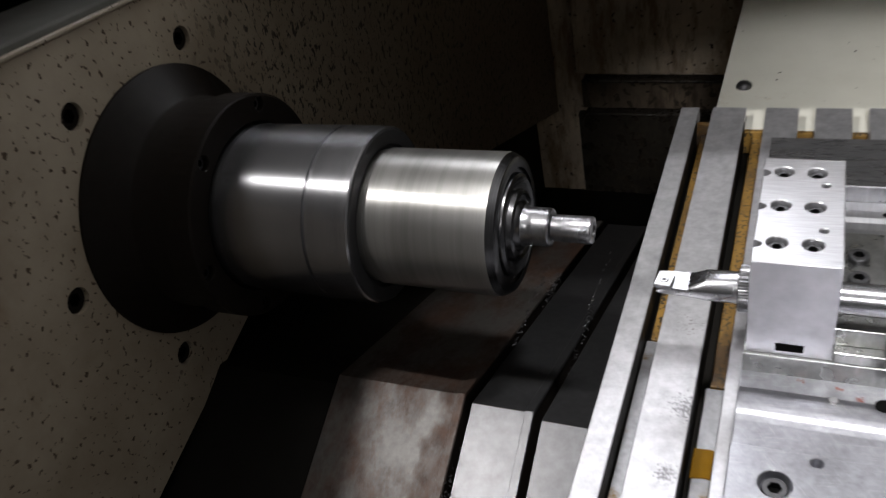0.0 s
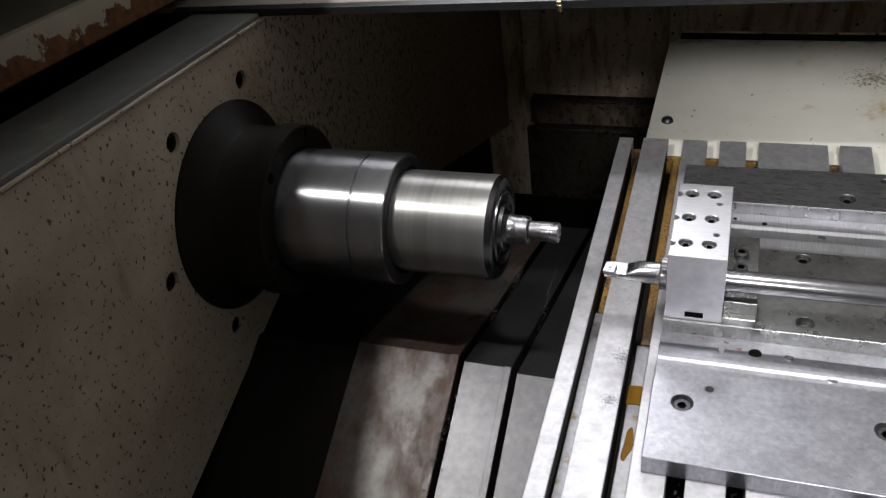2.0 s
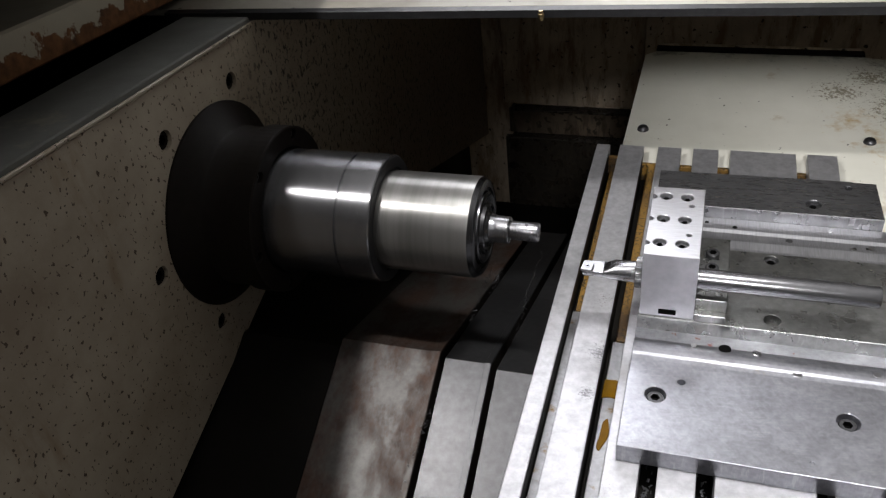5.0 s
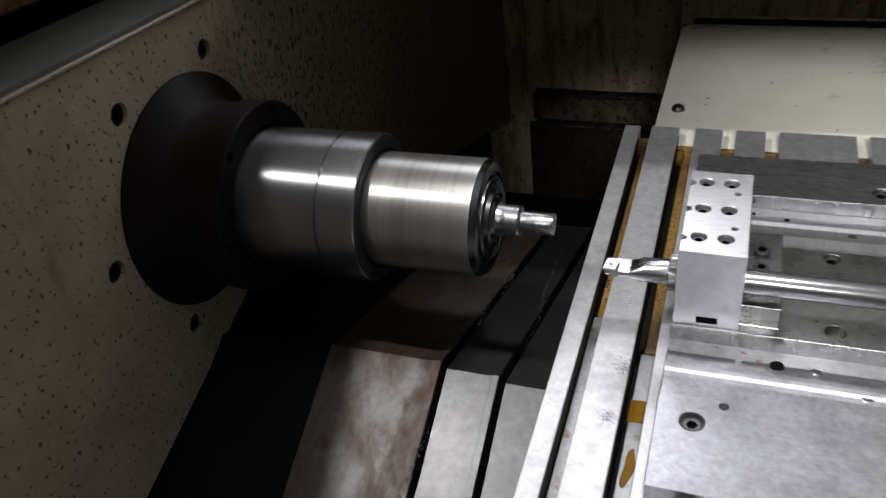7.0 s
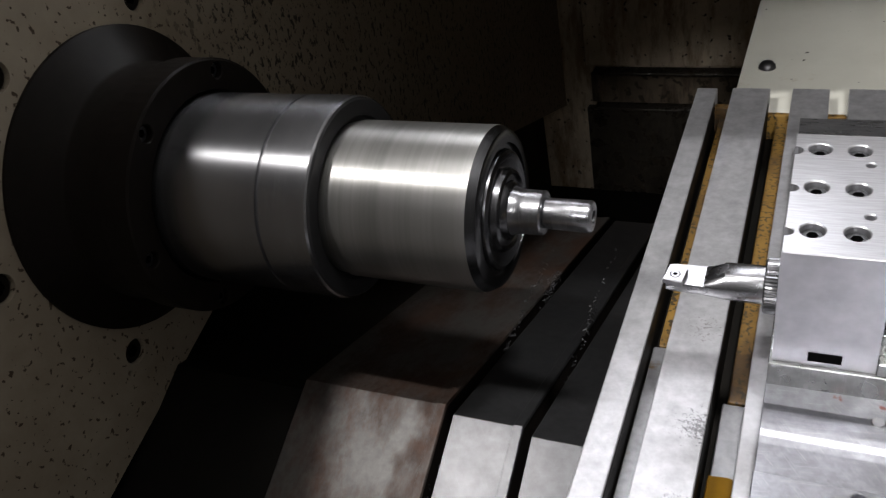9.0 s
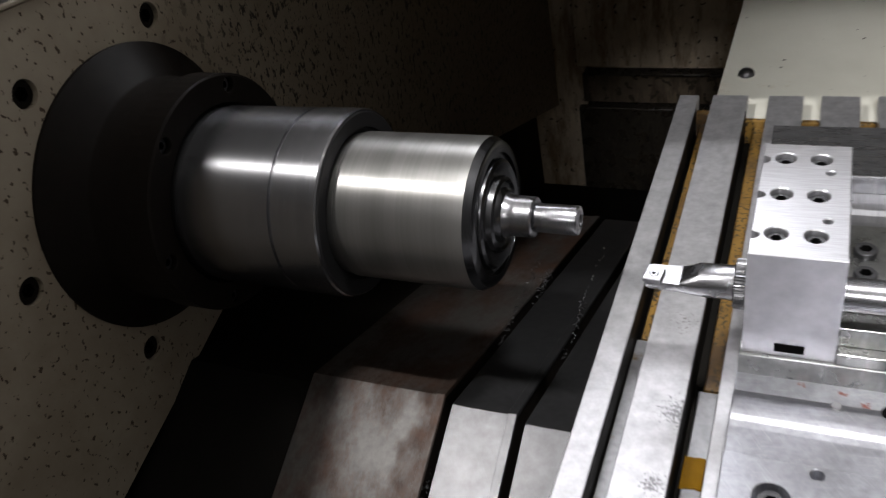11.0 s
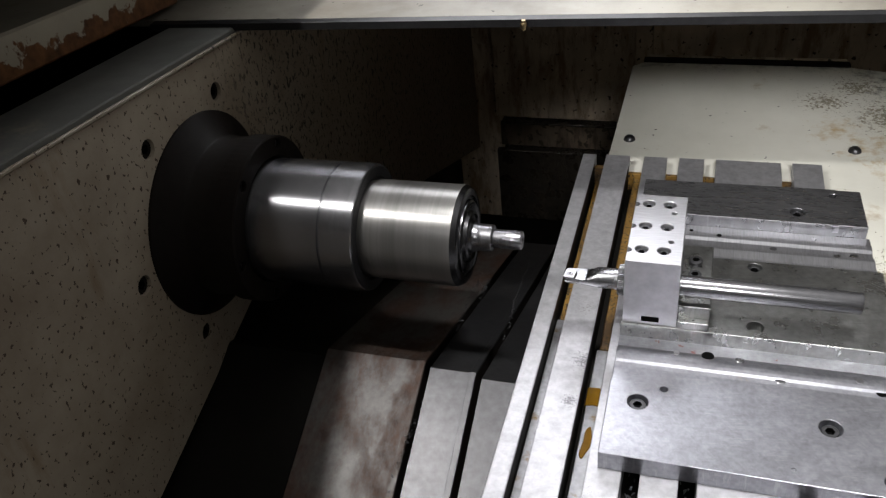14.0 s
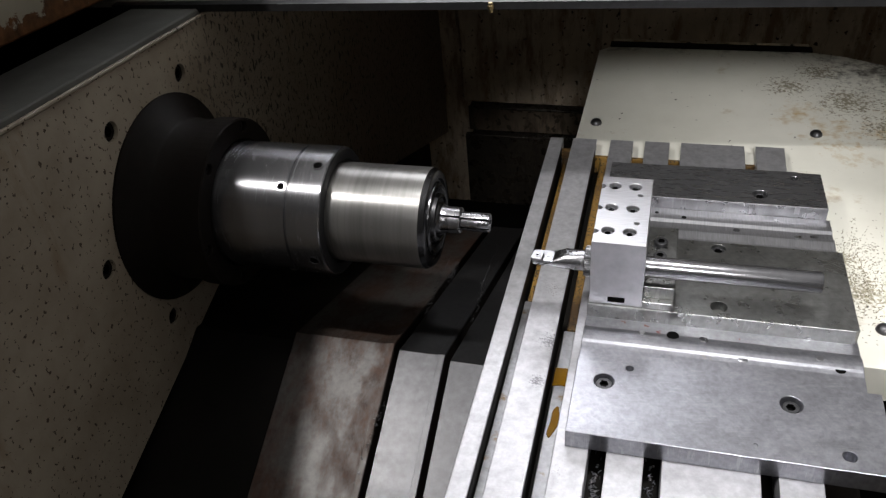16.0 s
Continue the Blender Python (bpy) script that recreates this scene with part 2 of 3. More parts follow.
GREY_PAINT = paint("grey_ledge_paint", (0.150, 0.152, 0.140), (0.092, 0.093, 0.086), 0.70, 0, stain=(0.22, 0.20, 0.155))
GRIMY = paint("grimy_back_paint", (0.72, 0.62, 0.49), (0.30, 0.25, 0.19), 0.35, 0.645, spot_scale=75, stain=(0.24, 0.17, 0.105), stain_at=0.48, streak=(3.4, 3.4, 0.8))
OIL_SOAKED = paint("oil_soaked_paint", (0.17, 0.135, 0.10), (0.05, 0.040, 0.030), 0.30, 0.58, spot_scale=60, stain=(0.03, 0.021, 0.013), stain_at=0.47, streak=(3.4, 3.4, 0.8))
RUST_FRAME = paint("rusty_frame_paint", (0.62, 0.58, 0.47), (0.50, 0.45, 0.36), 0.55, 0, stain=(0.30, 0.20, 0.10), stain_at=0.62, streak=(1, 1, 1))
nt = RUST_FRAME.node_tree
b = nt.nodes["Principled BSDF"]
old = b.inputs["Base Color"].links[0].from_socket
tc = nt.nodes.new("ShaderNodeTexCoord")
sx = nt.nodes.new("ShaderNodeSeparateXYZ")
nt.links.new(tc.outputs["Object"], sx.inputs[0])
height = nt.nodes.new("ShaderNodeMapRange")
for k, v in (("From Min", 0.206), ("From Max", 0.259), ("To Min", 0.28), ("To Max", -0.22)):
    height.inputs[k].default_value = v
along = nt.nodes.new("ShaderNodeMath")
along.operation, along.inputs[1].default_value = "MULTIPLY_ADD", 0.113
nt.links.new(sx.outputs["Y"], along.inputs[0])
nt.links.new(sx.outputs["Z"], along.inputs[2])
nt.links.new(along.outputs[0], height.inputs[0])
eaten = nt.nodes.new("ShaderNodeMath")
nt.links.new(height.outputs[0], eaten.inputs[0])
nt.links.new(tex_noise(nt, 28, 7, (1, 1, 1), 0.65), eaten.inputs[1])
bare = ramp(nt, eaten.outputs[0], [(0.50, grey(0)), (0.53, grey(1))])
rusts = ramp(nt, tex_noise(nt, 60, 6), [(0.3, (0.10, 0.04, 0.015)), (0.7, (0.30, 0.13, 0.045))])
nt.links.new(mix(nt, bare, old, rusts), b.inputs["Base Color"])
# near-black of the oily sump, also painted where slots and recesses lie in shade
SUMP_SHADE = paint("oily_sump_shade", (0.010, 0.009, 0.008), (0.004, 0.004, 0.0035), 0.40, 0, stain=(0.016, 0.013, 0.009))
SUMP_SHADE.node_tree.nodes["Principled BSDF"].inputs["Specular IOR Level"].default_value = 0.05
GREASE = paint("brown_grease", (0.25, 0.145, 0.035), (0.09, 0.05, 0.014), 0.3, 0.56, spot_scale=260, stain=(0.05, 0.03, 0.015), stain_at=0.5, streak=(1, 1, 1))


m, nt, b = nodes_of("wet_black_grime")
WET = m
lumps = tex_noise(nt, 55, 6, (1, 1, 0.7), 0.65)
nt.links.new(ramp(nt, lumps, [(0.35, (0.012, 0.010, 0.008)), (0.7, (0.045, 0.037, 0.028))]), b.inputs["Base Color"])
nt.links.new(ramp(nt, tex_noise(nt, 30, 4), [(0.35, grey(0.16)), (0.65, grey(0.5))]), b.inputs["Roughness"])
bump(nt, b, lumps, 0.9, 0.006)

# flat black that puts the shade inside holes into the colour
m, nt, b = nodes_of("hole_shade_black")
HOLE_SHADE = m
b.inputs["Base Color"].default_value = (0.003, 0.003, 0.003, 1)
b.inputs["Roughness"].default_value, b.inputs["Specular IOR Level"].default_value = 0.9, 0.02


# ---- mesh helpers ----
def link_mesh(name, bm, material, parent=None, label="", smooth=False):
    me = bpy.data.meshes.new(name)
    bmesh.ops.recalc_face_normals(bm, faces=bm.faces)
    bm.to_mesh(me)
    bm.free()
    me.materials.append(material)
    if smooth:
        me.shade_smooth()
        me.set_sharp_from_angle(angle=radians(32))
    ob = new(name, me)
    if parent:
        ob.parent = parent
    if label:
        ob["label"] = label
    return ob


part = link_mesh


def thing(name, label, category, place=(0, 0, 0), group="", kind=""):
    ob = new(name)
    ob.location = place
    return tagged(ob, label, category, group, kind)


def box(x0, x1, y0, y1, z0, z1, bev=0.0):
    bm = bmesh.new()
    bmesh.ops.create_cube(bm, size=1.0)
    bmesh.ops.scale(bm, vec=(x1 - x0, y1 - y0, z1 - z0), verts=bm.verts)
    bmesh.ops.translate(bm, vec=((x0 + x1) / 2, (y0 + y1) / 2, (z0 + z1) / 2), verts=bm.verts)
    if bev:
        bmesh.ops.bevel(bm, geom=bm.edges[:], offset=bev, segments=2, profile=0.5, affect="EDGES")
    return bm


def lathe(profile, n=96, a0=0.0, a1=360.0):
    """Turns (x, r) points about the x axis, through the angles a0 to a1; a part turn is closed by its two flat sides."""
    bm = bmesh.new()
    full = a1 - a0 > 359.9
    k = n if full else n + 1
    rings = []
    for i in range(k):
        a = radians(a0 + (a1 - a0) * i / n)
        rings.append([bm.verts.new((x, r * math.cos(a), r * math.sin(a))) for x, r in profile])
    for i in range(n):
        p, q = rings[i], rings[(i + 1) % k]
        for j in range(len(profile) - 1):
            bm.faces.new((p[j], p[j + 1], q[j + 1], q[j]))
    if not full:
        bm.faces.new(rings[0])
        bm.faces.new(rings[-1])
    bmesh.ops.remove_doubles(bm, verts=bm.verts, dist=1e-6)
    return bm


def extrude_x(profile, x0, x1, bev=0.0):
    """A closed (y, z) outline drawn out along x."""
    bm = bmesh.new()
    vs = [bm.verts.new((x0, y, z)) for y, z in profile]
    f = bm.faces.new(vs)
    r = bmesh.ops.extrude_face_region(bm, geom=[f])
    bmesh.ops.translate(bm, vec=(x1 - x0, 0, 0), verts=[v for v in r["geom"] if isinstance(v, bmesh.types.BMVert)])
    if bev:
        bmesh.ops.bevel(bm, geom=bm.edges[:], offset=bev, segments=1, affect="EDGES")
    return bm


def circle_pts(cx, cy, r, n=24):
    return [(cx + r * math.cos(2 * math.pi * i / n), cy + r * math.sin(2 * math.pi * i / n)) for i in range(n)]


def holed_slab(outline, holes, z0, z1, chamfer=0.0, edge=0.0006):
    """A slab with an outline in x, y and round holes (x, y, radius, depth), blind where the depth is less than the slab's."""
    bm = bmesh.new()

    def loop(pts, z):
        vs = [bm.verts.new((x, y, z)) for x, y in pts]
        return vs, [bm.edges.new((vs[i], vs[(i + 1) % len(vs)])) for i in range(len(vs))]

    def walls(a, c):
        for i in range(len(a)):
            j = (i + 1) % len(a)
            bm.faces.new((a[i], a[j], c[j], c[i]))

    # a small bevel round the upper edge
    mx = sum(x for x, _ in outline) / len(outline)
    my = sum(y for _, y in outline) / len(outline)
    rim, edges = loop([(x + math.copysign(edge, mx - x), y + math.copysign(edge, my - y)) for x, y in outline], z1)
    brow, _ = loop(outline, z1 - edge)
    low_rim, low_edges = loop(outline, z0)
    walls(rim, brow)
    walls(brow, low_rim)
    tops, lows = list(edges), list(low_edges)
    for hx, hy, r, depth in holes:
        n = 32 if r > 0.02 else 20
        a = [bm.verts.new((x, y, z1)) for x, y in circle_pts(hx, hy, r + chamfer, n)]
        tops += [bm.edges.new((a[i], a[(i + 1) % n])) for i in range(n)]
        if chamfer:
            c = [bm.verts.new((x, y, z1 - chamfer)) for x, y in circle_pts(hx, hy, r, n)]
            walls(a, c)
            a = c
        if depth >= z1 - z0:
            c, e = loop(circle_pts(hx, hy, r, n), z0)
            walls(a, c)
            lows += e
        else:
            c, e = loop(circle_pts(hx, hy, r, n), z1 - depth)
            walls(a, c)
            bm.faces.new(c)
    bmesh.ops.triangle_fill(bm, use_beauty=True, use_dissolve=False, edges=tops, normal=(0, 0, 1))
    bmesh.ops.triangle_fill(bm, use_beauty=True, use_dissolve=False, edges=lows, normal=(0, 0, -1))
    return bm


def rect(x0, x1, y0, y1):
    return [(x0, y0), (x1, y0), (x1, y1), (x0, y1)]


def hex_screw(name, r, head, material, label, group):
    """A cap screw with a hexagon socket, its head's top at z = 0."""
    bm = bmesh.new()
    n = 24
    s = r * 0.55
    c = r * 0.10
    out = [bm.verts.new((x, y, -c)) for x, y in circle_pts(0, 0, r, n)]
    top = [bm.verts.new((x, y, 0)) for x, y in circle_pts(0, 0, r - c, n)]
    low = [bm.verts.new((x, y, -head)) for x, y in circle_pts(0, 0, r, n)]
    hexa = []
    for i in range(n):
        a = 2 * math.pi * i / n
        d = s * math.cos(math.pi / 6) / math.cos((a % (math.pi / 3)) - math.pi / 6)
        hexa.append((d * math.cos(a), d * math.sin(a)))
    h1 = [bm.verts.new((x, y, 0)) for x, y in hexa]
    h2 = [bm.verts.new((x, y, -head * 0.6)) for x, y in hexa]
    for p, q in ((low, out), (out, top), (top, h1), (h1, h2)):
        for i in range(n):
            j = (i + 1) % n
            bm.faces.new((p[i], p[j], q[j], q[i]))
    bm.faces.new(h2)
    bm.faces.new(low)
    # the socket's inner faces are coloured black for its shade
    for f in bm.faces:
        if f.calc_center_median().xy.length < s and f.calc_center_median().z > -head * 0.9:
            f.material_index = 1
    ob = link_mesh(name, bm, material, smooth=True)
    ob.data.materials.append(HOLE_SHADE)
    return tagged(ob, label, "screw", group)


def place_all(ob, spots, turn=(0, 0, 0)):
    """Moves a thing to the first spot and copies it to the others."""
    ob.matrix_basis = pose(*spots[0], *turn)
    for s in spots[1:]:
        copy_thing(ob, pose(*s, *turn))



# ---- enclosure ----
def yz_slab(outline, holes, x_face, thick, chamfer=0.0, edge=0.0006):
    """A holed slab standing in the y, z plane whose face looks along +x."""
    bm = holed_slab(outline, holes, -thick, 0.0, chamfer, edge)
    m = Matrix(((0, 0, 1, x_face), (1, 0, 0, 0), (0, 1, 0, 0), (0, 0, 0, 1)))
    bmesh.ops.transform(bm, matrix=m, verts=bm.verts)
    return bm


HEX = [(Y0 + 0.1666 * math.cos(radians(58.2 + 60 * i)), Z0 + 0.1666 * math.sin(radians(58.2 + 60 * i))) for i in range(6)]
# the headstock's front plate ends below in a slope over the way covers
# and above in an edge that falls gently towards the back
WALL_OUT = [(-0.90, -0.4856), (-0.2413, -0.3105), (0.0943, -0.2213), (0.17, -0.2213), (1.40, -0.70), (1.40, 0.157), (0.285, 0.157), (0.262, 0.1455), (-0.90, 0.2730)]
wall_w = link_mesh("wall_west", yz_slab(WALL_OUT, [(y, z, 0.0130, 0.08) for y, z in HEX] + [(Y0 + 0.187 * math.cos(radians(a)), Z0 + 0.187 * math.sin(radians(a)), 0.003, 0.01) for a in (236, 296)] + [(Y0, Z0, 0.129, 0.06)], WALL_X, 0.06, 0.0), CREAM)
tagged(wall_w, "cream enamelled headstock wall, oil-stained, with bolt holes", "wall", kind="structure")
wb = hex_screw("wall_bolt", 0.0124, 0.012, BLACK_IRON, "black bolt sunk in the headstock wall", "bolts of the headstock wall")
place_all(wb, [(WALL_X - 0.0045, y, z) for y, z in HEX], (0, 90, 0))
GREY_PAINT.node_tree.nodes["Principled BSDF"].inputs["Specular IOR Level"].default_value = 0.15
ledge = link_mesh("trim", extrude_x([(-0.90, 0.2733), (0.262, 0.1458), (0.262, 0.1578), (-0.90, 0.2853)], -0.672, -0.5712, 0.002), GREY_PAINT)
tagged(ledge, "grey painted ledge along the headstock's upper edge", "ledge", kind="structure")
edge = link_mesh("trim", extrude_x([(-0.90, 0.2745), (0.255, 0.1475), (0.255, 0.1517), (-0.90, 0.2787)], -0.5710, -0.5665, 0.001), CREAM)
tagged(edge, "thin worn cream lip along the headstock wall", "trim", kind="structure")
# black colour stands in for the shade of the gap
gap = link_mesh("wall_channel", box(-0.80, -0.679, -0.90, 1.40, 0.00, 0.05), SUMP_SHADE)
tagged(gap, "channel painted black for the dark gap behind the grey ledge", "channel", kind="structure")
frame_bm = extrude_x([(-0.90, 0.3076), (0.30, 0.1720), (0.30, 0.2255), (-0.90, 0.3611)], -0.85, -0.690, 0.003)
door_frame = link_mesh("door_frame", frame_bm, RUST_FRAME)
tagged(door_frame, "rusty cream door frame with flaking paint", "door frame", kind="structure")
deck = link_mesh("ceiling", holed_slab([(-0.86, 0.2342), (1.10, 0.3735), (1.10, 1.44), (-0.86, 1.44)], [], 0.1572, 0.166), paint("deck_enamel", (0.33, 0.31, 0.26), (0.17, 0.15, 0.12), 0.4, 0.70, spot_scale=90, streak=(1, 1, 1)))
deck_edge = tagged(link_mesh("trim", holed_slab([(-0.70, 0.2310), (1.10, 0.3590), (1.10, 0.3732), (-0.70, 0.2452)], [], 0.1555, 0.1658, edge=0.0002), SOCKET_OILY), "dark oily metal front edge of the deck sheet", "trim", kind="structure")
tagged(deck, "enamelled upper deck of the machine, with a dark front edge", "deck", kind="structure")
# unseen, added so that its edge cuts off lamp light on the left
hood = tagged(link_mesh("ceiling_blocker", box(-1.30, -0.539, -0.90, 1.42, 0.42, 0.435), GREY_PAINT), "unseen hood added to shade the headstock", "hood", kind="structure")
# added panel, black to paint the dark beyond the frame
hood_side = tagged(link_mesh("wall_hood", box(-0.90, -0.88, -0.90, 1.42, -0.20, 0.4195), SUMP_SHADE), "added black panel for the dark behind the rusty frame", "panel", kind="structure")
back = link_mesh("wall_north", box(-0.80, 1.10, 1.40, 1.44, -0.95, 0.1568), GRIMY)
tagged(back, "grimy brown back wall streaked with oil", "wall", kind="structure")
for x0, x1, z0, z1, pr in ((-0.565, -0.52, -0.36, 0.15, 0.014), (-0.51, -0.115, -0.583, 0.15, 0.012), (-0.49, -0.05, -0.598, -0.590, 0.034), (-0.50, -0.075, -0.682, -0.604, 0.010), (-0.49, -0.05, -0.692, -0.684, 0.034), (-0.115, -0.07, -0.52, 0.15, 0.03)):
    pn = link_mesh("panel", box(x0, x1, 1.3995 - pr, 1.3995, z0, z1, 0.003), WET if z1 - z0 < 0.01 else OIL_SOAKED if z1 < -0.5 else GRIMY, back)
part("panel", box(-0.512, -0.02, 1.380, 1.3995, -0.94, -0.694, 0.003), WET, back, "black panel wet with coolant")
east = link_mesh("wall_east", box(1.06, 1.10, -0.90, 1.3995, -0.95, 0.1568), GRIMY)
tagged(east, "dark grimy end wall", "wall", kind="structure")
sump = link_mesh("floor", box(-0.80, 1.10, -1.2, 1.44, -1.0, -0.9502), SUMP_SHADE)
tagged(sump, "black oily sump floor", "floor", kind="structure")
# coloured black so that recess and bolt holes look shaded
west2 = link_mesh("wall_headstock_base", box(-0.675, -0.635, -0.90, 1.3995, -0.95, 0.140), SUMP_SHADE)
tagged(west2, "wall painted black for the shade below the headstock", "wall", kind="structure")
south = link_mesh("wall_south", box(-0.80, 1.10, -1.0, -0.90, -0.95, -0.30), CREAM)
tagged(south, "cream front apron of the machine", "wall", kind="structure")
fit_bm = lathe([(0.0, 0.0), (0.0, 0.0026), (0.004, 0.0030), (0.005, 0.0042), (0.009, 0.0042), (0.010, 0.0030), (0.013, 0.0026), (0.013, 0.0)], 18)
bmesh.ops.rotate(fit_bm, verts=fit_bm.verts, cent=(0, 0, 0), matrix=Matrix.Rotation(radians(-90), 3, "Y"))
fitting = link_mesh("oil_fitting", fit_bm, steel("dull_brass", 0.42, 0.34, 0.1, (1, 1, 1), 200, stain_at=0.7, tint=(1.1, 0.85, 0.45)), smooth=True)
fitting.location = (-0.1625, 0.2655, 0.1535)
tagged(fitting, "small dull brass oil fitting on the deck's front edge", "fitting")

# white sheet-metal cover behind and beside the table
cov = thing("slide_cover", "white enamelled sheet cover, oil stains and chips", "cover")
COVER_Z = -0.1445
cov_out = [(-0.0743, 0.4130), (0.2490, 0.4130), (0.2490, 0.0), (0.74, 0.0), (0.74, 0.64), (0.377, 0.813), (0.323, 0.826), (-0.051, 0.826), (-0.070, 0.808)]
part("sheet", holed_slab(cov_out, [], COVER_Z - 0.05, COVER_Z), WHITE, cov)
# a raised black strip paints the dark of the gap
part("groove_shade", box(-0.051, 0.323, 0.827, 0.847, COVER_Z - 0.05, COVER_Z + 0.003, 0.001), BLACK_IRON, cov)
part("lip", box(-0.046, 0.318, 0.8472, 0.854, COVER_Z - 0.05, COVER_Z + 0.005, 0.002), GRIMY, cov)
dome = lathe([(0.0105, 0.0), (0.0102, 0.003), (0.0085, 0.0065), (0.005, 0.0088), (0.0, 0.0098), (-0.001, 0.0098)], 20)
bmesh.ops.rotate(dome, verts=dome.verts, cent=(0, 0, 0), matrix=Matrix.Rotation(radians(-90), 3, "Y"))
for v in dome.verts:
    v.co.z *= 0.75
bolt = tagged(link_mesh("cover_bolt", dome, SOCKET, smooth=True), "dark dome-headed bolt in the white cover", "bolt", "bolts of the white cover")
place_all(bolt, [(-0.0460, 0.5196, COVER_Z), (0.3028, 0.5190, COVER_Z), (0.3395, 0.0658, COVER_Z)])

# ---- headstock nose, fixed ----
nose = thing("headstock_nose", "blackened conical headstock nose with a bolted ring", "headstock", (0, Y0, Z0))
part("cone", lathe([(-0.6186, 0.1031), (-0.6186, 0.1278), (-0.5717, 0.1284), (-0.5696, 0.1412), (-0.5660, 0.1412), (-0.5413, 0.1103), (-0.5382, 0.1083), (-0.5000, 0.1077), (-0.5000, 0.0825)], 96), BLACK_IRON, nose, smooth=True)
RING_SCREWS = [(0.1016 * math.cos(radians(62 + 60 * i)), 0.1016 * math.sin(radians(62 + 60 * i))) for i in range(6)]
ring_bm = yz_slab(circle_pts(0, 0, 0.1124, 72), [(y, z, 0.0072, 0.012) for y, z in RING_SCREWS] + [(0, 0, 0.0856, 0.05)], -0.4691, 0.030, 0.0008, 0.0016)
part("ring", ring_bm, BLACK_IRON, nose)
sc = hex_screw("ring_screw", 0.0065, 0.008, SOCKET, "black socket screw sunk in the nose ring", "screws of the nose ring")
place_all(sc, [(-0.4743, Y0 + y, Z0 + z) for y, z in RING_SCREWS], (0, 90, 0))

# ---- spindle chuck, turning ----
chuck = thing("spindle_chuck", "turned steel collet chuck with an expanding mandrel nose", "chuck", (0, Y0, Z0))


part("body", lathe([(-0.4846, 0.0515), (-0.4846, 0.0814), (-0.4763, 0.0814), (-0.4645, 0.0814), (-0.4629, 0.0829), (-0.3722, 0.0831), (-0.3716, 0.0812), (-0.3698, 0.0812), (-0.3691, 0.0816)], 160), TURNED, chuck, smooth=True)
part("collar", lathe([(-0.3691, 0.0619), (-0.3691, 0.0826), (-0.3684, 0.0834), (-0.3274, 0.0836), (-0.3258, 0.0822)], 160), TURNED, chuck, smooth=True)
part("collar_face", lathe([(-0.3260, 0.0820), (-0.3246, 0.0804), (-0.3248, 0.0680), (-0.3299, 0.0675), (-0.3299, 0.0598)], 160), SOCKET_OILY, chuck, "dark oily end face", smooth=True)
SLEEVE = turned(steel("sleeve_steel", 0.34, 0.37, 0.08, (40, 1, 1), 7, metal=0.84, stain=(0.12, 0.09, 0.06), stain_at=0.66, bump_d=0.000025, tint=(1.02, 1.0, 0.97), fine_lo=0.80, band=0.32), 0.7)
part("sleeve", lathe([(-0.3299, 0.0624), (-0.3227, 0.0629), (-0.3217, 0.0641), (-0.2098, 0.0646), (-0.2072, 0.0643)], 160), SLEEVE, chuck, smooth=True)
face = part("face_plate", lathe([(-0.2072, 0.0643), (-0.2010, 0.0608), (-0.1995, 0.0577), (-0.1995, 0.0515), (-0.2026, 0.0505), (-0.2026, 0.0469), (-0.1990, 0.0459), (-0.1974, 0.0433), (-0.1995, 0.0356), (-0.1995, 0.0330), (-0.1954, 0.0314), (-0.1938, 0.0289), (-0.1964, 0.0270), (-0.1964, 0.0232), (-0.1938, 0.0217), (-0.1918, 0.0196), (-0.1907, 0.0052)], 128), steel("face_steel", 0.15, 0.24, 0.1, (40, 1, 1), 14, stain_at=0.8), chuck, smooth=True)
for i in range(6):
    a = 9 + 60 * i
    g1, g2 = 4.5, 7.0
    jaw = part("jaw", lathe([(-0.1928, 0.0062), (-0.1928, 0.0191), (-0.1876, 0.0173), (-0.1845, 0.0170), (-0.1686, 0.0170), (-0.1675, 0.0160), (-0.1672, 0.0062), (-0.1928, 0.0062)], 16, a + g1, a + 60 - g1), BRIGHT, chuck, smooth=True)
    part("jaw_tip", lathe([(-0.1691, 0.0052), (-0.1670, 0.0111), (-0.1665, 0.0117), (-0.1330, 0.0122), (-0.1315, 0.0113), (-0.1309, 0.0052), (-0.1691, 0.0052)], 14, a + g2, a + 60 - g2), BRIGHT, jaw, smooth=True)
part("core", lathe([(-0.1938, 0.0000), (-0.1938, 0.0064), (-0.1325, 0.0054), (-0.1325, 0.0000)], 24), BLACK_IRON, chuck, smooth=True)


def radial_hole(name, x, ang, r_surf, r, deep):
    """Stands for a countersunk socket in the round wall: a rim ring proud by a hair round a flat disc, black for the
    socket's shade.
    """
    bm = lathe([(0.0006, r), (0.0006, r * 0.80), (0.0002, r * 0.74), (0.0002, 0.0)], 20)
    cut = [f for f in bm.faces if f.calc_center_median().yz.length < r * 0.7]
    for f in cut:
        f.material_index = 1
    m = Matrix.Rotation(radians(ang), 4, "X") @ Matrix.Translation((x, r_surf, 0)) @ Matrix.Rotation(radians(90), 4, "Z")
    bmesh.ops.transform(bm, matrix=m, verts=bm.verts)
    ob = part(name, bm, TURNED, chuck, "flat black disc for the dark of a drilled hole")
    ob.data.materials.append(HOLE_SHADE)
    return ob


for i in range(4):
    radial_hole("spanner_hole", -0.3392, 104 + 90 * i, 0.0838, 0.0072, 0.01)
for i in range(4):
    radial_hole("set_screw", -0.3794, 127 + 90 * i, 0.0833, 0.0060, 0.006)

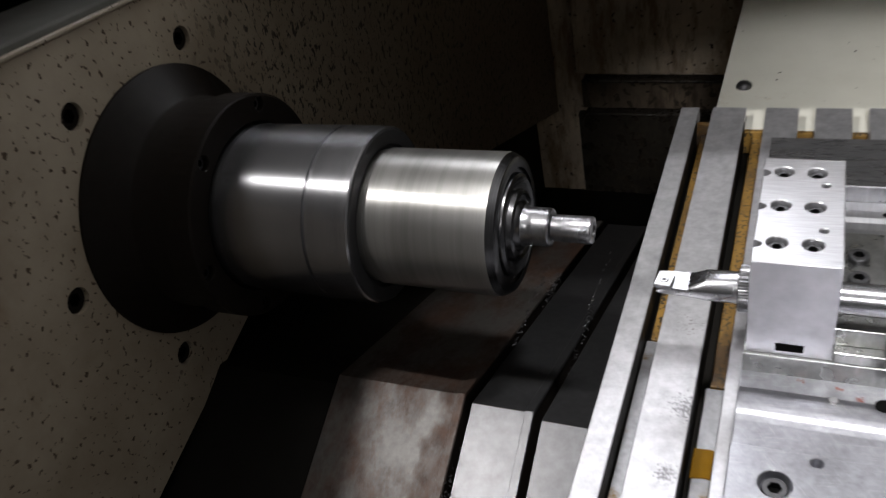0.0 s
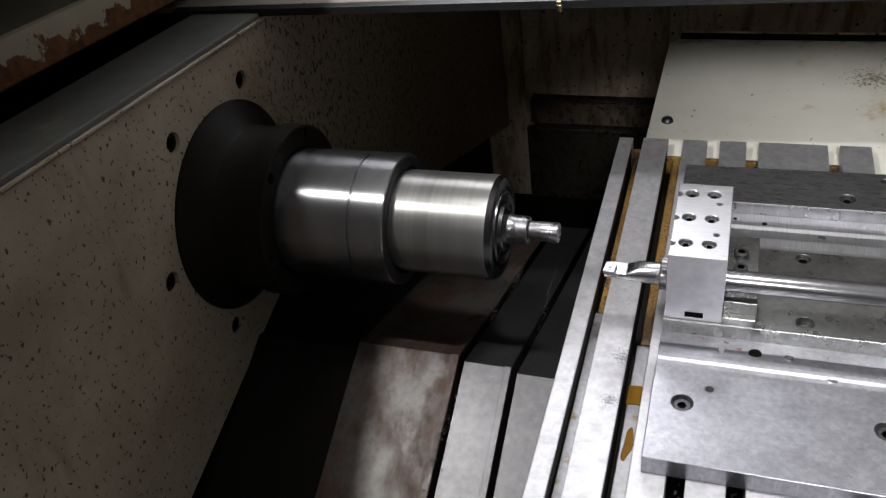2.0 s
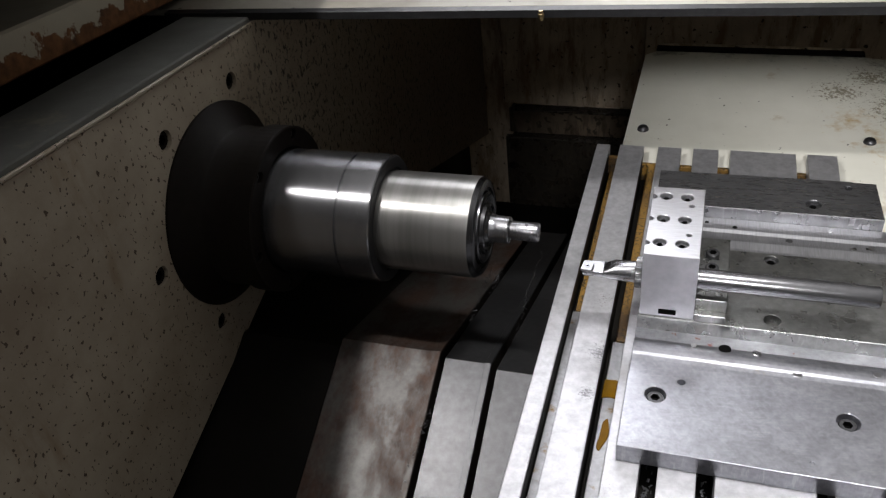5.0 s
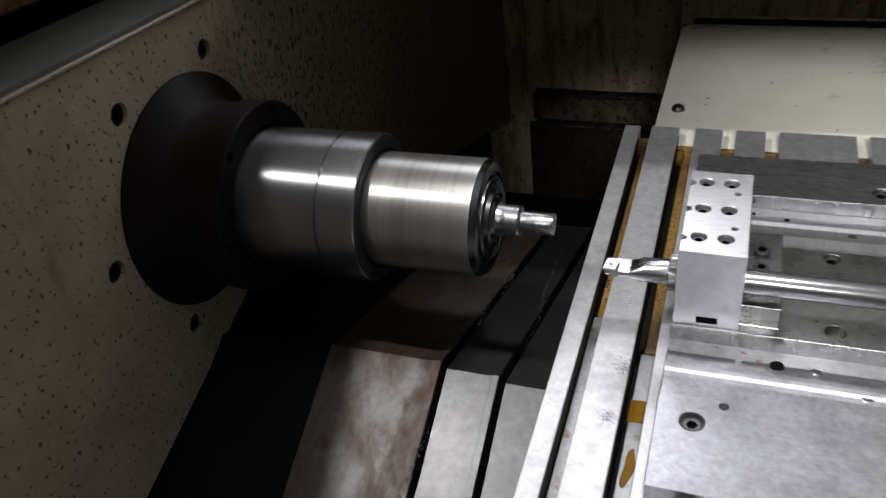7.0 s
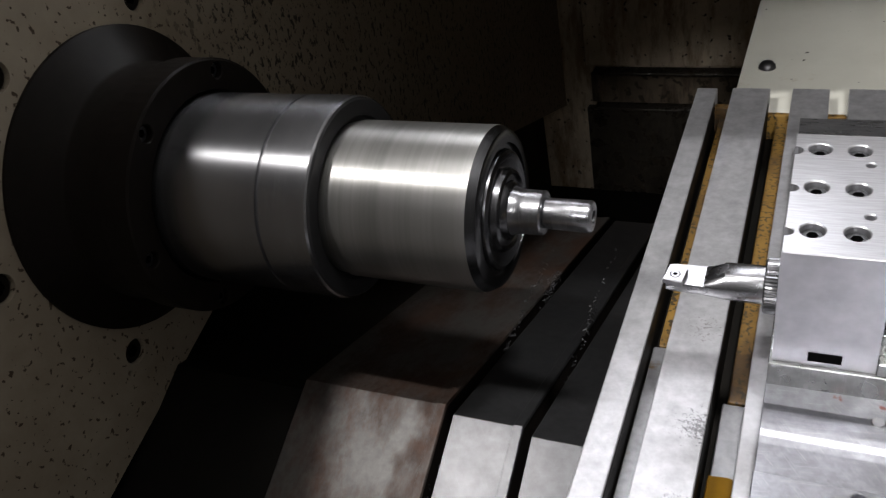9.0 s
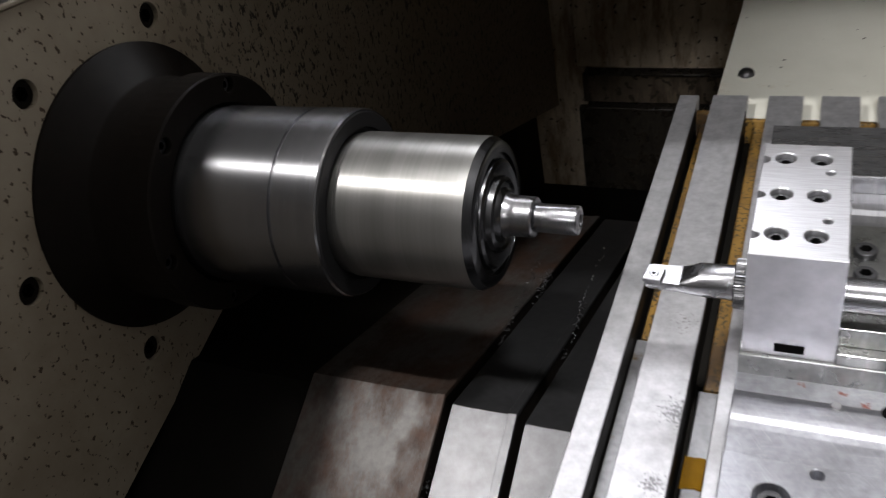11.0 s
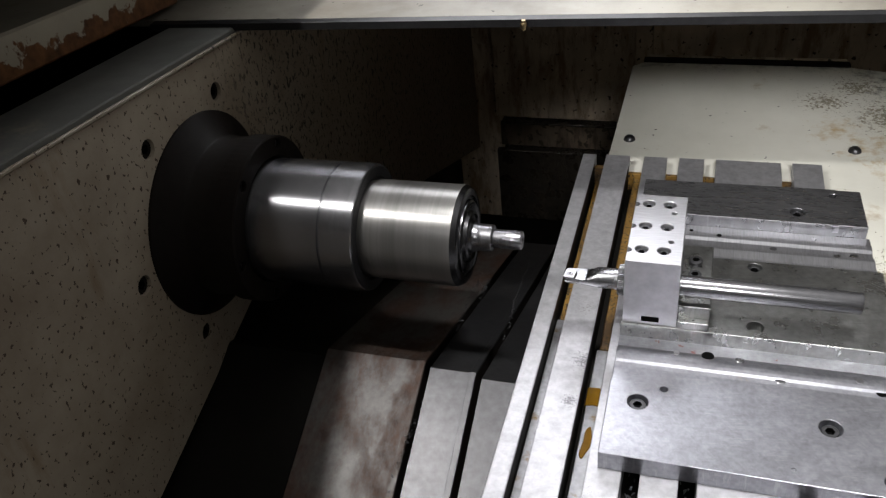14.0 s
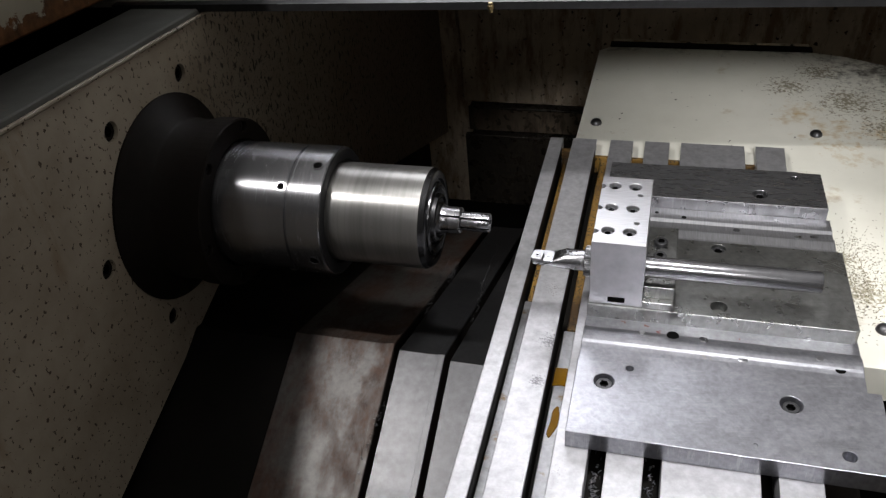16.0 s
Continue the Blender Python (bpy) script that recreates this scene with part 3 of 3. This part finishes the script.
# ---- slotted table ----
table = thing("slotted_table", "worn steel machine table with parallel slots", "machine table")
FRONT = -0.72
LANDS = [(-0.0742, -0.0362, 0.4380), (-0.0142, 0.0215, 0.4390), (0.0397, 0.0775, 0.4405), (0.0951, 0.1897, 0.4420), (0.2062, 0.2480, 0.4435)]
part("bed", box(-0.0742, 0.2480, FRONT, 0.408, TABLE_Z - 0.066, TABLE_Z - 0.051), PLATE_DARK, table)
for x0, x1, ye in LANDS:
    part("land", box(x0, x1, FRONT, ye, TABLE_Z - 0.0512, TABLE_Z, 0.0008), TABLE, table)
part("side_bar", box(-0.1110, -0.0896, FRONT, 0.4365, TABLE_Z - 0.066, TABLE_Z, 0.0010), TABLE, table)
# black colour paints the shade down in the channel
part("channel_floor", box(-0.0898, -0.0740, FRONT, 0.414, TABLE_Z - 0.066, TABLE_Z - 0.041), SUMP_SHADE, table, "channel floor painted black for shade")
part("grease", box(-0.0845, -0.0744, 0.058, 0.412, TABLE_Z - 0.0409, TABLE_Z - 0.023, 0.001), GREASE, table, "golden-brown caked grease")
part("grease", box(-0.0272, -0.0144, 0.011, 0.405, TABLE_Z - 0.0429, TABLE_Z - 0.022, 0.001), GREASE, table, "golden-brown caked grease")
# thin black sheets darken the slot walls, oil and shade together
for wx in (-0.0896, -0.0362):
    part("slot_wall_dark", box(wx + 0.0001, wx + 0.0006, FRONT, 0.408, TABLE_Z - 0.040, TABLE_Z - 0.0015), SUMP_SHADE, table, "black sheet for oil and shade on the slot wall")
part("rear_stop", box(-0.0896, -0.0742, 0.4141, 0.421, TABLE_Z - 0.056, TABLE_Z - 0.011), GREASE, table)
# floors coloured black for the slots' shade as well as the grease
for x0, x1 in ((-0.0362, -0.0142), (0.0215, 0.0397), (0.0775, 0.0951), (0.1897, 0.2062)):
    part("slot_floor", box(x0 + 0.0002, x1 - 0.0002, FRONT, 0.406, TABLE_Z - 0.0508, TABLE_Z - (0.033 if x0 > 0 else 0.043)), SUMP_SHADE, table, "slot floor, black for grease and shade")
for x0, x1 in ((-0.0362, -0.0142), (0.0215, 0.0397), (0.0775, 0.0951), (0.1897, 0.2062)):
    part("rear_stop", box(x0 + 0.0003, x1 - 0.0003, 0.4062, 0.4125, TABLE_Z - 0.050, TABLE_Z - 0.014, 0.001), GREASE, table, "greasy stop at the slot's end")
SLUDGE = steel("smeared_slot_ledge", 0.36, 0.42, 0.15, (1, 1, 1), 120, metal=0.85, stain=(0.16, 0.095, 0.03), stain_at=0.56)
part("slot_ledge", box(-0.0878, -0.0744, FRONT, 0.057, TABLE_Z - 0.0408, TABLE_Z - 0.023, 0.001), SLUDGE, table, "steel slot ledge smeared with brown oil")
part("slot_ledge", box(-0.0304, -0.0144, FRONT, 0.010, TABLE_Z - 0.0428, TABLE_Z - 0.023, 0.001), SLUDGE, table, "steel slot ledge smeared with brown oil")
AMBER = paint("amber_oil", (0.15, 0.078, 0.003), (0.05, 0.022, 0.001), 0.3, 0, stain=(0.05, 0.02, 0.003), streak=(1, 1, 1))
AMBER.node_tree.nodes["Principled BSDF"].inputs["Specular IOR Level"].default_value = 0.08
part("oil_patch", holed_slab([(-0.0315, -0.0840), (-0.0215, -0.0820), (-0.0147, -0.0830), (-0.0147, -0.0555), (-0.0190, -0.0540), (-0.0315, -0.0550)], [], TABLE_Z - 0.0229, TABLE_Z - 0.0219), AMBER, table, "amber patch of old oil")
part("oil_patch", holed_slab([(-0.0222 + (0.0048 + 0.0014 * math.cos(3 * a)) * math.cos(a) + 0.0018 * math.sin(a), -0.137 + 0.023 * math.sin(a)) for a in (i * math.pi / 10 for i in range(20))], [], TABLE_Z - 0.0229, TABLE_Z - 0.0219), AMBER, table, "amber patch of old oil")
saddle = tagged(link_mesh("saddle", box(-0.079, 0.30, -0.70, 0.38, -0.42, TABLE_Z - 0.0662, 0.004), BLACK_IRON), "dark iron saddle under the slotted table", "saddle")

# ---- fixture plate on the table ----
fix = thing("fixture_plate", "stepped steel fixture plate bolted to the table", "fixture plate")
PX0, PX1 = -0.0030, 0.3080
valley = [(-0.0800, TABLE_Z + 0.0003), (-0.0800, -0.1078), (-0.0555, -0.1070), (-0.0500, -0.1062), (-0.0460, -0.1051), (-0.0415, -0.1044), (-0.0365, -0.1041), (-0.0325, -0.1043), (-0.0290, -0.1049), (-0.0255, -0.1062), (-0.0215, -0.1081), (0.0005, -0.1096),
          (0.0600, -0.1098), (0.0600, TABLE_Z + 0.0003)]
part("base", extrude_x(valley, PX0 + 0.0006, PX1 - 0.012, 0.0004), PLATE, fix)
steps = [(0.0602, TABLE_Z + 0.0003), (0.0602, -0.1098), (0.1390, -0.1097), (0.1395, -0.1007), (0.1555, -0.1002), (0.1577, -0.1037), (0.1740, -0.1017), (0.1810, -0.1022), (0.1832, -0.1057), (0.1952, -0.1062), (0.2015, -0.1042), (0.2112, -0.1042), (0.2139, -0.1067), (0.2290, -0.1067), (0.2290, TABLE_Z + 0.0003)]
part("rear_base", extrude_x(steps, PX0 + 0.0006, 0.2885, 0.0005), PLATE_STEP, fix, "stepped rear of the plate, paler ground steel")
part("front_plate", holed_slab(rect(PX0, PX1, -0.1860, -0.0802), [(0.0288, -0.1101, 0.0112, 0.012), (0.2190, -0.1101, 0.0115, 0.012), (0.2680, -0.1680, 0.0066, 0.014), (0.0544, -0.0868, 0.0042, 0.010), (0.182, -0.170, 0.002, 0.001)], TABLE_Z + 0.0003, -0.1034, 0.0006), PLATE, fix)
part("middle_plate", holed_slab([(PX0 + 0.001, -0.0030), (0.2910, -0.0030), (0.2945, 0.0), (0.2910, 0.1385), (PX0 + 0.001, 0.1385)], [(0.1463, 0.1257, 0.0085, 0.0125), (0.1463, 0.0151, 0.0094, 0.0125)], -0.1096, -0.0901, 0.0005), PLATE_MID, fix)
part("back_plate", holed_slab([(PX0 + 0.001, 0.2292), (0.2840, 0.2292), (0.2815, 0.3130), (0.2520, 0.3130), (0.2520, 0.3150), (PX0 + 0.001, 0.3110)], [(0.2001, 0.2529, 0.0098, 0.012), (0.2460, 0.2980, 0.0052, 0.010)], TABLE_Z + 0.0003, -0.0890, 0.0006), PLATE_DARK, fix)
part("pin_slot", box(0.2430, 0.2495, 0.2275, 0.2293, -0.1000, -0.0894), BRIGHT, fix)


def plug(x, y, z, r, mat):
    bm = lathe([(0.0004, 0.0), (0.0004, r * 0.8), (-0.0004, r)], 16)
    bmesh.ops.rotate(bm, verts=bm.verts, cent=(0, 0, 0), matrix=Matrix.Rotation(radians(-90), 3, "Y"))
    bmesh.ops.translate(bm, vec=(x, y, z), verts=bm.verts)
    return part("plug", bm, mat, fix, "small hole drawn as a flat disc")


# the black discs paint the dark of open holes
for x, y, z, r, mt in ((0.0638, -0.0266, -0.1041, 0.0042, BRIGHT), (0.0977, -0.0255, -0.1046, 0.0070, HOLE_SHADE), (0.1317, -0.0266, -0.1042, 0.0049, BRIGHT), (0.1735, -0.0476, -0.1062, 0.0064, BRIGHT), (0.2524, -0.0364, -0.1042, 0.0045, BRIGHT), (0.2725, -0.0469, -0.1062, 0.0069, HOLE_SHADE),
                       (0.0677, 0.2169, -0.1065, 0.0028, HOLE_SHADE), (0.1036, 0.2068, -0.1041, 0.0036, HOLE_SHADE), (0.2216, 0.2192, -0.1065, 0.0032, BRIGHT), (0.1708, 0.1892, -0.1058, 0.0048, SOCKET), (0.2667, 0.1867, -0.1058, 0.0064, BRIGHT), (0.2456, 0.1793, -0.1021, 0.0042, BRIGHT)):
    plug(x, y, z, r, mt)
ps = hex_screw("plate_screw", 0.0090, 0.010, SCREW_STEEL, "oily socket screw sunk in the fixture plate", "screws of the fixture plate")
place_all(ps, [(0.0288, -0.1101, -0.1077), (0.2190, -0.1101, -0.1077), (0.1463, 0.1257, -0.0945), (0.2001, 0.2529, -0.0934)])

# ---- tool block ----
blk = thing("tool_block", "ground steel tool block with six clamp screws", "tool holder")
BX, BY = 0.0603, 0.1346
left = []
for cy in (0.0205, 0.0670, 0.1130):
    left += [(0.0055 * math.sin(math.pi * i / 8), cy + 0.0050 * math.cos(math.pi * i / 8)) for i in range(9)][::-1]
outline = [(0.0, 0.0), (BX, 0.0), (BX, BY), (0.0, BY)] + left[::-1]
SCREWS = [(0.0159, 0.1152), (0.0402, 0.1152), (0.0159, 0.0694), (0.0402, 0.0694), (0.0159, 0.0236), (0.0402, 0.0236)]
bits = [(x, y, 0.0072, 0.012) for x, y in SCREWS] + [(0.0468, 0.0983, 0.0029, 0.012), (0.0468, 0.0410, 0.0029, 0.012)]
part("body", holed_slab(outline, bits, -0.0899, 0.0, 0.0008), GROUND, blk)
# a black block painted as the shade inside a slot
part("notch_shade", box(0.0208, 0.0407, -0.0006, 0.004, -0.0858, -0.0785), HOLE_SHADE, blk, "black block for the shade of a slot in the front face")
part("foot", box(BX + 0.0002, 0.0958, 0.0070, 0.1252, -0.0899, -0.0640, 0.0010), PLATE_MID, blk)
part("foot_step", box(BX + 0.0004, 0.0953, -0.0025, 0.0068, -0.0899, -0.0795, 0.0008), PLATE_MID, blk)
cs = hex_screw("clamp_screw", 0.0066, 0.008, SCREW_STEEL, "steel socket clamp screw sunk in the tool block", "clamp screws of the tool block")
place_all(cs, [(x, y, -0.0040) for x, y in SCREWS])
fs = hex_screw("foot_screw", 0.0080, 0.009, SCREW_STEEL, "socket cap screw on the tool block's foot", "foot screws of the tool block")
place_all(fs, [(0.0760, 0.0899, -0.0586), (0.0760, 0.0622, -0.0586)])

# ---- boring bar ----
BARY, BARZ = 0.0190, -0.0433
bar = thing("boring_bar", "steel boring bar with a carbide insert, clamped in the block", "boring bar", (0, BARY, BARZ))
part("shank", lathe([(0.0606, 0.0), (0.0606, 0.0121), (0.2465, 0.0124), (0.2485, 0.0116), (0.2485, 0.0)], 48), BAR, bar, smooth=True)
knurl = lathe([(-0.0085, 0.0), (-0.0085, 0.0165), (-0.0075, 0.0178), (-0.0005, 0.0178), (-0.0005, 0.0)], 96)
for v in knurl.verts:
    if v.co.yz.length > 0.017:
        a = math.atan2(v.co.z, v.co.y)
        k = 1 + 0.018 * (1 if round(a / (2 * math.pi / 96)) % 2 else -1)
        v.co.y *= k
        v.co.z *= k
part("sleeve", knurl, BAR, bar, "knurled sleeve")
head = lathe([(-0.0690, 0.0), (-0.0690, 0.0092), (-0.0660, 0.0102), (-0.0450, 0.0108), (-0.0320, 0.0122), (-0.0085, 0.0125), (-0.0085, 0.0)], 48)
for v in head.verts:
    # flat chip pocket on top, rising back into the round
    lim = 0.0020 if v.co.x < -0.046 else 0.0020 + 0.0110 * min(1.0, ((v.co.x + 0.046) / 0.016)) ** 2
    v.co.z = min(v.co.z, lim)
part("head", head, BRIGHT, bar, "ground head with a chip pocket", smooth=True)
ins = holed_slab([(-0.0705, -0.0108), (-0.0575, -0.0125), (-0.0560, 0.0010), (-0.0690, 0.0020)], [(-0.0632, -0.0050, 0.0028, 0.003)], 0.0021, 0.0058, 0.0008)
part("insert", ins, BRIGHT, bar, "bright carbide insert")
isc = hex_screw("insert_screw", 0.0030, 0.003, BRIGHT, "small screw in the carbide insert", "insert screw")
isc.matrix_basis = pose(-0.0632, BARY - 0.0050, BARZ + 0.0061)

# ---- telescopic way covers ----
def way_cover(x0, x1, ridge_y, ridge_z, mat, label, drop):
    """A roof-shaped sheet: a front slope, a ridge, a long back slope, with turned-down ends."""
    z = ridge_z - drop
    th = 0.003
    up = [(-0.45, z - 0.2043), (ridge_y, z), (0.60, z - 0.2195)]
    lo = [(0.60, z - 0.2195 - th), (ridge_y, z - th), (-0.45, z - 0.2043 - th)]
    c = thing("way_cover", label, "way cover", group="telescopic way covers")
    sheet = part("sheet", extrude_x(up + lo, x0, x1, 0.0006), mat, c)
    part("lip", extrude_x([(-0.45, z - 0.2028), (ridge_y, z + 0.0015), (0.60, z - 0.2180), (0.60, z - 0.2199), (ridge_y, z - 0.0006), (-0.45, z - 0.2047)], x1 - 0.009, x1 - 0.0005, 0.0003), mat, sheet)
    part("end", extrude_x([(-0.45, z - 0.2078), (ridge_y, z - 0.0035), (0.60, z - 0.2230), (0.60, z - 0.32), (-0.45, z - 0.32)], x1 - 0.004, x1 - 0.001), BLACK_IRON, c)
    return c


# first cover: the headstock's shade is put into its black colour
way_cover(-0.655, -0.4045, 0.0165, -0.222, SUMP_SHADE, "way cover against the headstock, painted black for its shade", 0.012)
way_cover(-0.4085, -0.2625, 0.0175, -0.220, COVER_RUST, "rust-stained steel way cover", 0.0)
way_cover(-0.2548, -0.1900, 0.0125, -0.220, COVER, "scuffed grey steel way cover", 0.004)
way_cover(-0.1822, -0.064, 0.0080, -0.220, COVER, "scratched grey steel way cover beside the table", 0.008)


def chips(name, label, spots, count, size, mat):
    """Loose swarf: short bent slivers strewn round spots (x, y, z, spread in x, spread in y)."""
    bm = bmesh.new()
    rnd = random.Random(len(name) + count)
    for k in range(count):
        x, y, z, sx, sy = spots[k % len(spots)]
        c = Vector((rnd.gauss(x, sx), rnd.gauss(y, sy), z))
        ln, w = size * rnd.uniform(0.5, 1.6), size * rnd.uniform(0.12, 0.3)
        turn = Matrix.Rotation(rnd.uniform(0, 6.28), 3, "Z") @ Matrix.Rotation(rnd.uniform(-0.5, 0.5), 3, "Y")
        rows = []
        for i in range(4):
            u = i / 3 - 0.5
            up = size * 0.25 * (1 - 4 * u * u) * rnd.uniform(0.5, 1.4) + w * 0.5
            rows.append([bm.verts.new(c + turn @ Vector((ln * u, s * w, up + h))) for s, h in ((-1, 0), (1, 0), (0, w))])
        for a, c2 in zip(rows, rows[1:]):
            for i in range(3):
                j = (i + 1) % 3
                bm.faces.new((a[i], a[j], c2[j], c2[i]))
        bm.faces.new(rows[0])
        bm.faces.new(rows[-1])
    ob = link_mesh(name, bm, mat)
    return tagged(ob, label, "swarf", kind="stuff")


chips("slot_swarf", "bright oily metal chips in the table slots", [(0.0305, -0.24, TABLE_Z - 0.0325, 0.003, 0.05), (0.0855, -0.23, TABLE_Z - 0.0325, 0.003, 0.04)], 260, 0.0035, BRIGHT)
chips("cover_swarf", "pale straw swarf strewn on the white cover", [(0.326, 0.14, COVER_Z, 0.014, 0.045), (0.316, 0.19, COVER_Z, 0.010, 0.035), (0.340, 0.18, COVER_Z, 0.016, 0.05)], 900, 0.0020, paint("straw_swarf", (0.30, 0.275, 0.19), (0.14, 0.12, 0.07), 0.4, 0))
chips("way_swarf", "crumbs of swarf in the gaps of the way covers", [(-0.2580, 0.292, -0.322, 0.004, 0.02), (-0.2590, 0.18, -0.281, 0.002, 0.06), (-0.1860, 0.16, -0.281, 0.002, 0.07), (-0.2590, -0.07, -0.259, 0.002, 0.05)], 280, 0.0028, SCREW_STEEL)


def motions():
    """The chuck spins and comes to rest shortly after the fourteenth second."""
    angs, ang = [], 0.0
    for f in range(480, -1, -1):
        s = f / 30.0
        angs.append((s, ang))
        speed = 0.0 if s > 14.6 else (24.0 if s > 14.55 else 89.0)
        ang -= speed
    rows = [(s, pose(0, Y0, Z0, a, 0, 0)) for s, a in reversed(angs)]
    walk(chuck, rows)


motions()
